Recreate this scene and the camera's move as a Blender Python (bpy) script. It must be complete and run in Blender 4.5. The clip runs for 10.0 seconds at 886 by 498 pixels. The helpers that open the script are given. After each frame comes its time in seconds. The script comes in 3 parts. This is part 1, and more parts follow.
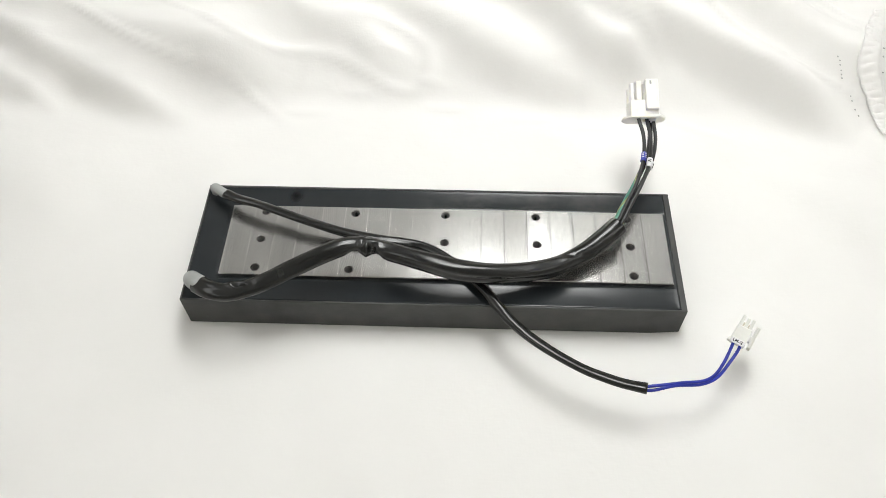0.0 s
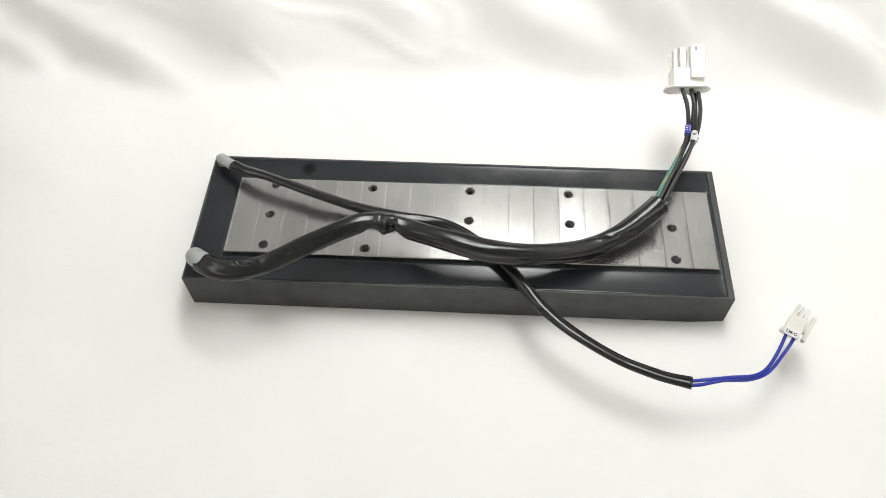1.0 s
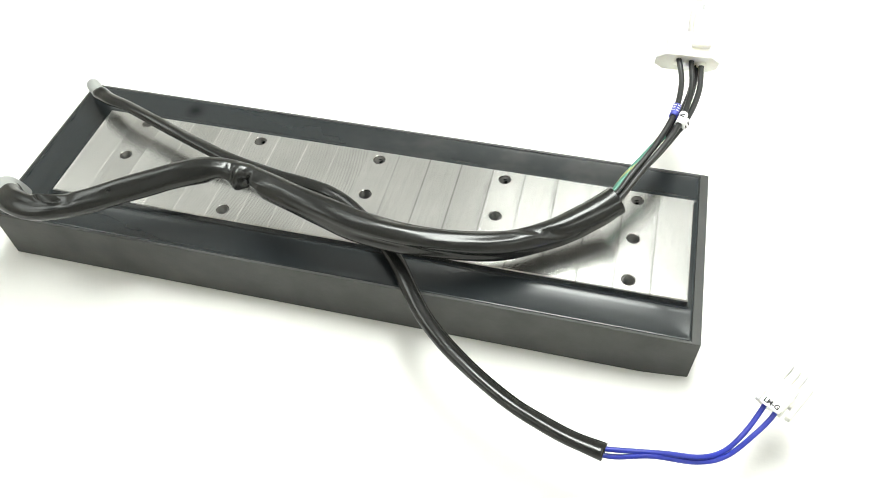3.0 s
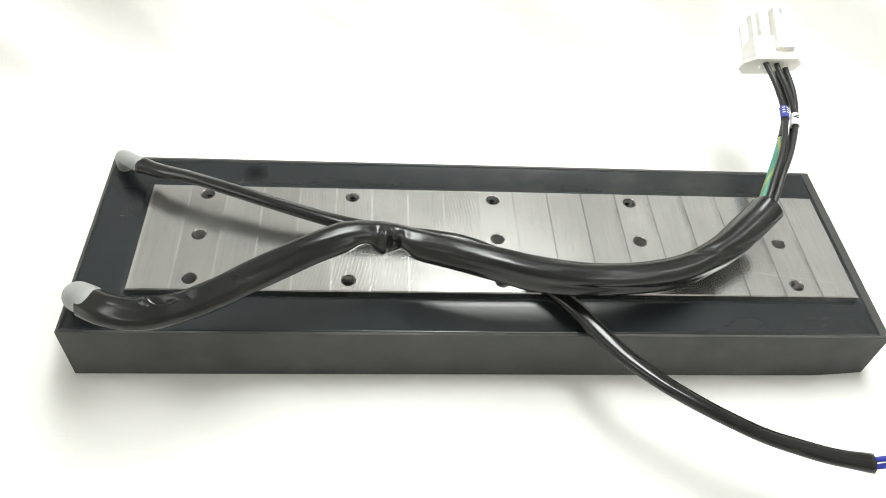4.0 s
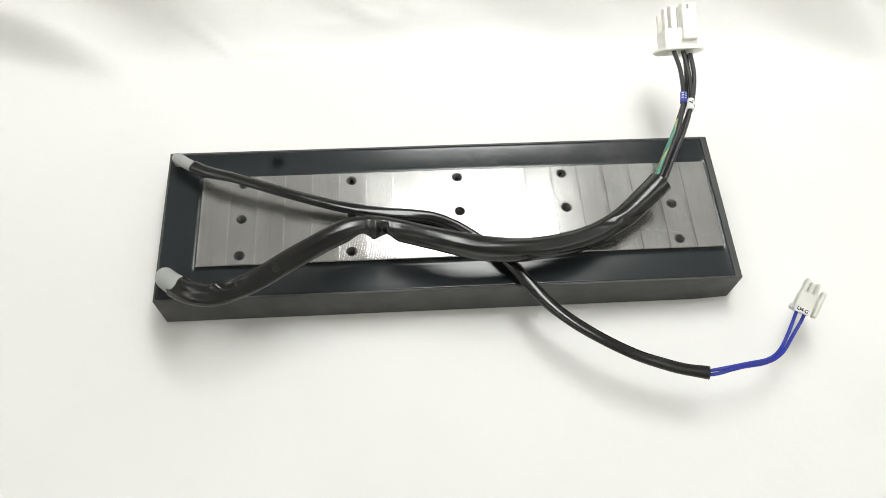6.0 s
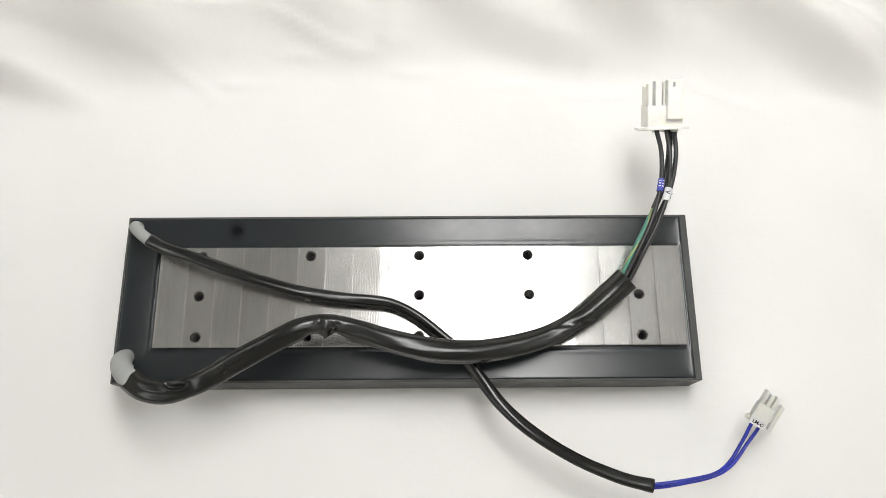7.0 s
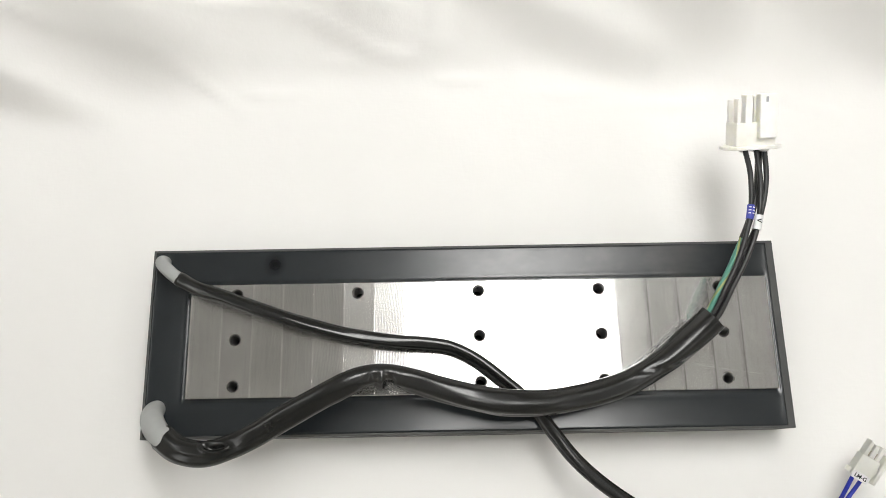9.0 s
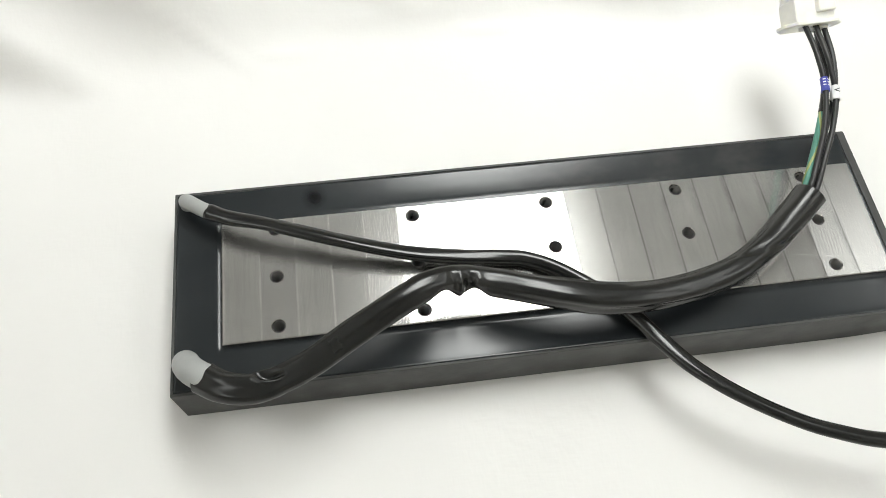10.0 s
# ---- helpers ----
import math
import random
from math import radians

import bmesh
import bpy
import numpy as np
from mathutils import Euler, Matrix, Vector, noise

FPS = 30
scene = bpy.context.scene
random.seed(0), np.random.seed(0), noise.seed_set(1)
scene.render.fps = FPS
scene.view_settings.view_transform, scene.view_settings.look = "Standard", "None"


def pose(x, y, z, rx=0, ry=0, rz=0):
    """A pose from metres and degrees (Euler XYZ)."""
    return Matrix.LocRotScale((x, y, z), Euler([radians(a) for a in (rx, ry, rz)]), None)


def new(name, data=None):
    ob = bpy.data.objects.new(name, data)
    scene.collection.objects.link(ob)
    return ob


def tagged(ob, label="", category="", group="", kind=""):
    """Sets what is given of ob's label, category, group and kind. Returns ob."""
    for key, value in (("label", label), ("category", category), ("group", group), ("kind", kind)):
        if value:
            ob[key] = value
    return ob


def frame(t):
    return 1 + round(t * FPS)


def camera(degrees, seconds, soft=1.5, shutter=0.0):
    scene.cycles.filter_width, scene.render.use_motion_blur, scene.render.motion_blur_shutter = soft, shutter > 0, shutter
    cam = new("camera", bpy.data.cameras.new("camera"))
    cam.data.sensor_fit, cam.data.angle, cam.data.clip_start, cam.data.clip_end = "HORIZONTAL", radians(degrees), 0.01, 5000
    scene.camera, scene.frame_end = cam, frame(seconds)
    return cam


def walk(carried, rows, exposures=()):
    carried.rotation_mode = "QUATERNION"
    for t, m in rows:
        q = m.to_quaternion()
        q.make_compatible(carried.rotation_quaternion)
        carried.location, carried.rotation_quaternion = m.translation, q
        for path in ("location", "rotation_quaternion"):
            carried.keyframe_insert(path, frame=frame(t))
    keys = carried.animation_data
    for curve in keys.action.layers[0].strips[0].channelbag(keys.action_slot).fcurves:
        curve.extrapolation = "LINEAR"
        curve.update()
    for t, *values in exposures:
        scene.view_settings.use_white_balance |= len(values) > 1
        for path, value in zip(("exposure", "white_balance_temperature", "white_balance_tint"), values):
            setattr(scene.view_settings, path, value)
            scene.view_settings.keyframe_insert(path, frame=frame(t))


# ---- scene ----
cam = camera(59.16, 10.0, soft=0.75)
# seconds, eye (x, y, z), turn (rx, ry, rz)
PATH = [
    (0.0, 0.01044, -0.22358, 0.32873, 35.631, 0.594, 2.028),
    (0.5, 0.00486, -0.22061, 0.32365, 34.909, 0.93, 2.639),
    (1.0, 0.00336, -0.20846, 0.30296, 34.477, 0.769, 3.065),
    (1.5, 0.03244, -0.18587, 0.25082, 37.066, 0.53, 6.888),
    (2.0, 0.09364, -0.1856, 0.20559, 40.313, 1.956, 13.712),
    (2.5, 0.11091, -0.18153, 0.19821, 40.891, 2.422, 17.212),
    (3.0, 0.07338, -0.16777, 0.21633, 38.7, 1.47, 13.733),
    (3.2, 0.0396, -0.16423, 0.21324, 38.57, 0.463, 10.371),
    (4.3, -0.04101, -0.15943, 0.1973, 42.587, -4.347, -4.71),
    (4.5, -0.03898, -0.16495, 0.20383, 43.073, -4.18, -5.111),
    (5.0, -0.04264, -0.1908, 0.22762, 42.072, -3.412, -4.61),
    (5.2, -0.04204, -0.19722, 0.2396, 39.724, -3.189, -4.314),
    (6.3, -0.01857, -0.13489, 0.31672, 22.279, -1.301, -3.239),
    (6.5, -0.01364, -0.11168, 0.32091, 18.842, -1.103, -2.96),
    (7.0, 0.00829, -0.07623, 0.33217, 17.172, -0.168, -0.399),
    (7.5, 0.00525, -0.05383, 0.33261, 13.751, 0.205, 0.456),
    (8.0, 0.00857, -0.03052, 0.33294, 11.813, 0.749, 0.514),
    (8.5, 0.00313, -0.01465, 0.32762, 10.495, 0.705, 0.566),
    (9.0, -0.01488, -0.04333, 0.30758, 15.009, -0.117, -1.064),
    (9.5, -0.04842, -0.09495, 0.26104, 22.43, -1.066, -4.983),
    (10.0, -0.05829, -0.11007, 0.24639, 27.19, -1.688, -7.549),
]
# seconds, stops, kelvin, tint
EXPOSURES = [(0.0, 0.22, 6500, 10), (1.0, 0.3, 6500, 10), (1.5, 0.46, 6500, 8), (2.0, 1.0, 6500, 5), (2.5, 1.15, 6500, 4), (3.0, 1.0, 6500, 4), (3.2, 0.9, 6500, 5), (4.3, 0.66, 6500, 7), (4.5, 0.58, 6500, 8), (5.0, 0.36, 6500, 9), (6.5, 0.28, 6500, 8), (7.0, 0.13, 6560, 11), (8.5, 0.11, 6600, 12), (9.0, 0.15, 6580, 11), (9.5, 0.18, 6530, 9), (10.0, 0.28, 6500, 8)]
walk(cam, [(t, pose(x, y, z, rx, ry, rz)) for t, x, y, z, rx, ry, rz in PATH], EXPOSURES)

MM = 0.001
PLATE_TOP, CASE_TOP, RESIN = 0.0218, 0.0204, 0.0201
CASE_X, CASE_Y = (-0.1226, 0.1128), (-0.0351, 0.0348)
PLATE_X, PLATE_Y = (-0.1072, 0.1081), (-0.0211, 0.0209)
PITCH_X, PITCH_Y = 0.045, 0.0169

# ---- world and light ----
world = bpy.data.worlds.new("room_air")
scene.world = world
world.use_nodes = True
world.node_tree.nodes["Background"].inputs[0].default_value = (0.8, 0.86, 1.0, 1)
world.node_tree.nodes["Background"].inputs[1].default_value = 0.02
# strength of the main panel, then of two sorts of unseen panels added as fill
PANEL_GLOW, FILL_GLOW, PLATE_FILL_GLOW = 12.9, 3.2, 0.28


# ---- materials ----
def material(name, colour, rough, metal=0.0, **more):
    m = bpy.data.materials.new(name)
    m.use_nodes = True
    p = m.node_tree.nodes["Principled BSDF"]
    p.inputs["Base Color"].default_value = (*colour, 1)
    p.inputs["Roughness"].default_value = rough
    p.inputs["Metallic"].default_value = metal
    for key, value in more.items():
        p.inputs[key.replace("_", " ")].default_value = value
    return m


class Net:
    """Short hand for the nodes of one material."""

    def __init__(self, m):
        self.tree, self.shader = m.node_tree, m.node_tree.nodes["Principled BSDF"]
        self.coord = self.node("ShaderNodeTexCoord").outputs["Object"]

    def node(self, kind, **settings):
        n = self.tree.nodes.new(kind)
        for key, value in settings.items():
            setattr(n, key, value)
        return n

    def link(self, a, b):
        if hasattr(a, "is_output"):
            self.tree.links.new(a, b)
        else:
            b.default_value = a
        return b

    def math(self, op, a, b=0.0, c=0.0):
        n = self.node("ShaderNodeMath", operation=op)
        for value, port in zip((a, b, c), n.inputs):
            self.link(value, port)
        return n.outputs[0]

    def noise(self, scale, detail=3.0, rough=0.55, where=None, stretch=None):
        n = self.node("ShaderNodeTexNoise")
        n.inputs["Scale"].default_value, n.inputs["Detail"].default_value, n.inputs["Roughness"].default_value = scale, detail, rough
        where = where or self.coord
        if stretch:
            mp = self.node("ShaderNodeMapping")
            mp.inputs["Scale"].default_value = stretch
            self.link(where, mp.inputs["Vector"])
            where = mp.outputs[0]
        self.link(where, n.inputs["Vector"])
        return n.outputs["Fac"]

    def span(self, value, a, b, c, d):
        n = self.node("ShaderNodeMapRange")
        self.link(value, n.inputs[0])
        for port, v in zip(n.inputs[1:5], (a, b, c, d)):
            port.default_value = v
        return n.outputs[0]

    def mix(self, fac, a, b):
        n = self.node("ShaderNodeMix", data_type="RGBA")
        self.link(fac, n.inputs[0])
        self.link((*a, 1) if isinstance(a, tuple) else a, n.inputs[6])
        self.link((*b, 1) if isinstance(b, tuple) else b, n.inputs[7])
        return n.outputs[2]

    def bump(self, height, strength, distance, before=None):
        n = self.node("ShaderNodeBump")
        n.inputs["Strength"].default_value, n.inputs["Distance"].default_value = strength, distance
        self.link(height, n.inputs["Height"])
        if before is not None:
            self.link(before, n.inputs["Normal"])
        return n.outputs[0]

    def put(self, port, value):
        self.link(value, self.shader.inputs[port])


def cloth_material():
    m = material("white_fabric", (0.84, 0.83, 0.815), 0.9)
    n = Net(m)
    n.put("Base Color", n.mix(n.span(n.noise(9, 4), 0.3, 0.7, 0, 1), (0.80, 0.788, 0.768), (0.84, 0.828, 0.808)))
    weave = n.math("MULTIPLY", n.noise(900, 1, stretch=(1, 0.25, 1)), n.noise(900, 1, stretch=(0.25, 1, 1)))
    n.put("Normal", n.bump(weave, 0.18, 0.0003, n.bump(n.noise(60, 3), 0.25, 0.001)))
    n.put("Sheen Weight", 0.15)
    return m


def metal_material():
    """Face-milled steel: passes side by side across the plate, fine arcs in each."""
    m = material("milled_steel", (0.60, 0.59, 0.57), 0.3, 1.0)
    n = Net(m)
    sep = n.node("ShaderNodeSeparateXYZ")
    n.link(n.coord, sep.inputs[0])
    x, y = sep.outputs[0], sep.outputs[1]
    across = n.math("DIVIDE", n.math("ADD", x, 0.1065), 0.0113)
    lane = n.math("FLOOR", across)
    inlane = n.math("FRACT", across)
    luck = n.node("ShaderNodeTexWhiteNoise", noise_dimensions="1D")
    n.link(lane, luck.inputs["W"])
    lot = luck.outputs["Value"]
    other = n.node("ShaderNodeTexWhiteNoise", noise_dimensions="1D")
    n.link(n.math("ADD", lane, 17.3), other.inputs["W"])
    lot2 = other.outputs["Value"]
    # fine cutter arcs, uneven and only here and there
    drift = n.math("MULTIPLY", n.noise(35, 3), 0.0012)
    bow = n.math("MULTIPLY", n.math("MULTIPLY", y, n.math("ADD", y, n.math("SUBTRACT", n.math("MULTIPLY", lot2, 0.04), 0.02))), 5.0)
    arcs = n.math("SINE", n.math("MULTIPLY", n.math("ADD", n.math("ADD", x, bow), drift), 6000))
    zone = n.math("ADD", n.math("MULTIPLY", n.span(lane, 3, 5.5, 0.1, 0.85), n.math("LESS_THAN", lane, 8.5)), n.math("MULTIPLY", n.math("GREATER_THAN", lane, 15.5), 0.4))
    patchy = n.math("MULTIPLY", n.span(n.noise(38, 3, stretch=(1, 0.5, 1)), 0.34, 0.6, 0.15, 1), n.math("ADD", zone, n.math("MULTIPLY", lot, 0.10)))
    chatter = n.math("SINE", n.math("MULTIPLY", n.math("ADD", n.math("ADD", y, n.math("MULTIPLY", x, 0.12)), drift), 5200))
    lines = n.math("MULTIPLY", patchy, n.math("ADD", n.math("MULTIPLY", arcs, n.span(lane, 15, 16, 0.5, 0.2)), n.math("MULTIPLY", chatter, n.span(lane, 15, 16, 0.02, 0.16))))
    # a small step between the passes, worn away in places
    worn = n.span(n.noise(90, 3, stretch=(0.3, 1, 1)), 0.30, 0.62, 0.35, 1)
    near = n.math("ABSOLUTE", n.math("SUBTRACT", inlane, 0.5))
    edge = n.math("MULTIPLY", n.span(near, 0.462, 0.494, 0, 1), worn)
    # scratches: a long straight one, and a short bent line painting the cable's reflection
    scratch_and_reflection = n.math("MULTIPLY", n.math("LESS_THAN", n.math("ABSOLUTE", n.math("SUBTRACT", y, n.math("ADD", n.math("MULTIPLY", x, -0.156), 0.0002))), 0.00016), n.math("MULTIPLY", n.math("GREATER_THAN", x, 0.0739), n.math("LESS_THAN", x, 0.1035)))
    scratch_and_reflection = n.math("MULTIPLY", scratch_and_reflection, n.span(n.noise(220, 3), 0.35, 0.62, 0.0, 1))
    past = n.math("ADD", x, 0.1063)
    reflection_edge = n.math("SUBTRACT", 0.0097, n.math("ADD", n.math("MULTIPLY", past, 0.22), n.math("MULTIPLY", n.math("MULTIPLY", past, past), 14.5)))
    scratch_and_reflection = n.math("ADD", scratch_and_reflection, n.math("MULTIPLY", n.math("LESS_THAN", n.math("ABSOLUTE", n.math("SUBTRACT", y, reflection_edge)), 0.00012), n.math("MULTIPLY", n.math("LESS_THAN", x, -0.0895), 0.3)))
    long_grain = n.noise(60, 5, 0.65, stretch=(16, 1, 1))
    blotch = n.noise(45, 4, 0.6)
    # each pass leans by a hair
    tilt = n.node("ShaderNodeCombineXYZ")
    # each pass is dished across its width
    dish = n.math("MULTIPLY", n.math("SUBTRACT", 0.5, inlane), 0.016)
    n.link(n.math("ADD", dish, n.math("MULTIPLY", n.math("SUBTRACT", lot, 0.5), 0.018)), tilt.inputs[0])
    n.link(n.math("MULTIPLY", n.math("SUBTRACT", lot2, 0.5), 0.03), tilt.inputs[1])
    geo = n.node("ShaderNodeNewGeometry")
    lean = n.node("ShaderNodeVectorMath", operation="ADD")
    n.link(geo.outputs["Normal"], lean.inputs[0])
    n.link(tilt.outputs[0], lean.inputs[1])
    unit = n.node("ShaderNodeVectorMath", operation="NORMALIZE")
    n.link(lean.outputs[0], unit.inputs[0])
    height = n.math("ADD", n.math("MULTIPLY", lines, 0.15), n.math("ADD", n.math("MULTIPLY", long_grain, 0.14), n.math("MULTIPLY", edge, 0.12)))
    furrows = n.bump(lines, 1.0, 0.000013, unit.outputs[0])
    n.put("Normal", n.bump(height, 0.3, 0.00002, furrows))
    base = n.mix(n.span(blotch, 0.35, 0.7, 0, 1), (0.52, 0.515, 0.50), (0.64, 0.635, 0.62))
    stain = n.math("MULTIPLY", n.math("MULTIPLY", n.span(inlane, 0.80, 1.0, 0, 1), n.span(x, 0.02, 0.055, 0, 1)), n.span(n.noise(150, 6, 0.75, stretch=(1.3, 0.35, 1)), 0.46, 0.66, 0, 1))
    base = n.mix(n.math("MULTIPLY", lot2, 0.38), base, (0.44, 0.43, 0.415))
    base = n.mix(n.math("MULTIPLY", stain, 0.85), base, (0.20, 0.19, 0.18))
    # step shade painted dark towards one end, step glint bright towards the other
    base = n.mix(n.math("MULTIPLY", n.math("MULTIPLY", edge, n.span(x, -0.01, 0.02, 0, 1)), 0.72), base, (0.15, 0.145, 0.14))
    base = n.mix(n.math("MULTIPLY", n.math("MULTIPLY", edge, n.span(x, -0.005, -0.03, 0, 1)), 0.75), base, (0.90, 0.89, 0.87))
    base = n.mix(n.math("MULTIPLY", n.span(long_grain, 0.46, 0.72, 0, 1), 0.25), base, (0.34, 0.335, 0.325))
    # shading of the furrows, also painted dark into the colour
    base = n.mix(n.math("MULTIPLY", n.math("MAXIMUM", lines, 0.0), 0.65), base, (0.16, 0.155, 0.15))
    base = n.mix(n.math("MULTIPLY", scratch_and_reflection, 0.35), base, (0.9, 0.9, 0.88))
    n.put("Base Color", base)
    rough = n.math("ADD", n.math("MULTIPLY", lot, 0.02), n.span(n.math("ADD", blotch, long_grain), 0.6, 1.4, 0.13, 0.155))
    n.put("Roughness", n.math("ADD", n.math("ADD", rough, n.span(lane, 1.5, 5, 0.045, 0.0)), n.math("ADD", n.math("MULTIPLY", scratch_and_reflection, 0.04), n.math("MULTIPLY", zone, n.span(blotch, 0.3, 0.7, 0.05, 0.085)))))
    n.put("Anisotropic", n.math("SUBTRACT", 0.76, n.math("MULTIPLY", zone, 0.5)))
    feed = n.node("ShaderNodeCombineXYZ")
    feed.inputs[1].default_value = 1.0
    n.put("Tangent", feed.outputs[0])
    # the cutter's fine furrows scatter a share of the light widely
    wide = n.node("ShaderNodeBsdfPrincipled")
    wide.inputs["Metallic"].default_value = 1.0
    n.link(base, wide.inputs["Base Color"])
    n.link(n.span(n.math("ADD", blotch, long_grain), 0.6, 1.4, 0.46, 0.58), wide.inputs["Roughness"])
    n.link(n.bump(height, 0.8, 0.00004, furrows), wide.inputs["Normal"])
    both = n.node("ShaderNodeMixShader")
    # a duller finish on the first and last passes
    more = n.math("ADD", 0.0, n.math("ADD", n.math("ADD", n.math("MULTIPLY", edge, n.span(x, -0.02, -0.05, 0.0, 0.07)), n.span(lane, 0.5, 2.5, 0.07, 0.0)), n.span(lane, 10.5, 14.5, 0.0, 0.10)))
    dull = more.node.inputs[0]
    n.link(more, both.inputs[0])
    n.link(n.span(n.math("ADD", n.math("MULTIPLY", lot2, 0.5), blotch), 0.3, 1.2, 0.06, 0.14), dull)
    n.link(n.shader.outputs[0], both.inputs[1])
    n.link(wide.outputs[0], both.inputs[2])
    n.link(both.outputs[0], n.tree.nodes["Material Output"].inputs["Surface"])
    return m


def case_material():
    m = material("dark_case", (0.035, 0.037, 0.036), 0.55)
    n = Net(m)
    n.put("Base Color", n.mix(n.span(n.noise(35, 5, 0.65), 0.35, 0.7, 0, 1), (0.041, 0.042, 0.041), (0.058, 0.059, 0.056)))
    n.put("Roughness", n.span(n.noise(80, 4), 0.3, 0.7, 0.48, 0.66))
    n.put("Normal", n.bump(n.noise(700, 3), 0.25, 0.0002))
    return m


def resin_material():
    m = material("potting_resin", (0.014, 0.018, 0.022), 0.24)
    n = Net(m)
    smudge = n.noise(48, 3, 0.6, stretch=(1, 1.6, 1))
    wipe = n.span(n.noise(26, 4, 0.6, stretch=(1.6, 0.7, 1)), 0.38, 0.70, 0, 1)
    sep = n.node("ShaderNodeSeparateXYZ")
    n.link(n.coord, sep.inputs[0])
    x, y = sep.outputs[0], sep.outputs[1]
    smear = n.math("MULTIPLY", n.span(n.noise(110, 4, 0.65, stretch=(1, 0.8, 1)), 0.44, 0.76, 0, 1), n.span(n.noise(40, 2), 0.36, 0.62, 0, 1))
    # a dirty stretch along the back strip and one dark fleck
    back = n.math("MULTIPLY", n.span(y, 0.019, 0.023, 0, 1), n.math("MULTIPLY", n.span(x, -0.016, 0.006, 0, 1), n.span(x, 0.095, 0.075, 0, 1)))
    dirt_and_haze = n.math("MULTIPLY", back, n.math("MAXIMUM", n.span(smudge, 0.42, 0.70, 0, 1), n.math("MULTIPLY", wipe, 0.3)))
    far = n.math("SQRT", n.math("ADD", n.math("POWER", n.math("ADD", x, 0.0768), 2.0), n.math("POWER", n.math("SUBTRACT", y, 0.0288), 2.0)))
    fleck = n.span(n.math("ADD", far, n.math("MULTIPLY", smudge, 0.004)), 0.0025, 0.0068, 1, 0)
    tone = n.mix(n.span(smudge, 0.3, 0.75, 0, 1), (0.0145, 0.0180, 0.0200), (0.0175, 0.0210, 0.0235))
    # paler colour on the smudged stretch stands in for the lamp's haze
    tone = n.mix(n.math("MULTIPLY", dirt_and_haze, 0.4), tone, (0.075, 0.071, 0.067))
    n.put("Base Color", n.mix(fleck, tone, (0.002, 0.002, 0.003)))
    gloss = n.math("ADD", n.span(smudge, 0.2, 0.8, 0.225, 0.24), n.math("MULTIPLY", n.math("MULTIPLY", back, n.span(smear, 0, 1, 0.030, -0.07)), 1.0))
    n.put("Roughness", gloss)
    n.put("Specular IOR Level", n.span(fleck, 0, 1, 0.5, 0.2))
    n.put("Normal", n.bump(n.noise(30, 2), 0.15, 0.0006))
    return m


def sleeve_material(name, low, high):
    m = material(name, (0.014, 0.0135, 0.013), 0.34)
    n = Net(m)
    n.put("Base Color", n.mix(n.span(n.noise(60, 4), 0.4, 0.75, 0, 1), (0.0084, 0.0088, 0.0083), (0.0150, 0.0154, 0.0143)))
    n.put("Roughness", n.span(n.noise(130, 4), 0.3, 0.7, low, high))
    return m


def plain(name, colour, rough, grain=300.0, depth=0.0002, **more):
    """A plain moulded surface with a little unevenness."""
    m = material(name, colour, rough, **more)
    n = Net(m)
    tone = n.noise(grain * 0.3, 3)
    n.put("Base Color", n.mix(n.span(tone, 0.3, 0.7, 0, 1), tuple(c * 0.9 for c in colour), tuple(min(1, c * 1.08) for c in colour)))
    n.put("Roughness", n.span(n.noise(grain, 3), 0.3, 0.7, rough - 0.06, rough + 0.08))
    n.put("Normal", n.bump(n.noise(grain * 2, 2), 0.2, depth))
    return m


CLOTH = cloth_material()
STEEL = metal_material()
CASE = case_material()
RESINM = resin_material()
SLEEVE = sleeve_material("black_shrink_sleeve", 0.215, 0.266)
SLIM_SLEEVE = sleeve_material("glossy_slim_sleeve", 0.16, 0.22)
JACKET = plain("grey_jacket", (0.36, 0.37, 0.36), 0.55)
BLACK_WIRE = plain("black_wire", (0.016, 0.016, 0.016), 0.38)
BLUE_WIRE = plain("blue_wire", (0.014, 0.026, 0.33), 0.36)
GREEN_WIRE = plain("green_wire", (0.08, 0.25, 0.19), 0.45)
YELLOW = plain("yellow_stripe", (0.30, 0.33, 0.12), 0.45)
NYLON = plain("white_nylon", (0.90, 0.885, 0.84), 0.4, Subsurface_Weight=0.5, Subsurface_Radius=(0.004, 0.004, 0.003))
CLEAR_NYLON = plain("natural_nylon", (0.90, 0.90, 0.84), 0.36, Subsurface_Weight=0.5, Subsurface_Radius=(0.006, 0.006, 0.005), Transmission_Weight=0.45)
TAG_WHITE = plain("white_tag", (0.82, 0.82, 0.82), 0.5)
TAG_BLUE = plain("blue_tag", (0.06, 0.075, 0.42), 0.45)
INK = plain("black_ink", (0.02, 0.02, 0.025), 0.5)
TIN = plain("tinned_contact", (0.62, 0.58, 0.48), 0.36, metal=0.9)
DARK = plain("dark_bore", (0.03, 0.03, 0.03), 0.7)
WALL = plain("wall_paint", (0.87, 0.84, 0.79), 0.8, 12.0, 0.001)
CEILING = plain("ceiling_paint", (0.87, 0.87, 0.86), 0.85, 12.0, 0.001)
FLOOR = plain("floor_covering", (0.42, 0.41, 0.39), 0.5, 8.0, 0.001)


def glow_material(name, strength):
    m = material(name, (0.8, 0.8, 0.8), 0.5)
    p = m.node_tree.nodes["Principled BSDF"]
    p.inputs["Emission Color"].default_value = (0.975, 0.985, 0.965, 1)
    p.inputs["Emission Strength"].default_value = strength
    return m


# main panel, and the panels added as fill
GLOW, GLOW_FILL = glow_material("panel_glow", PANEL_GLOW), glow_material("fill_panel_glow", FILL_GLOW)
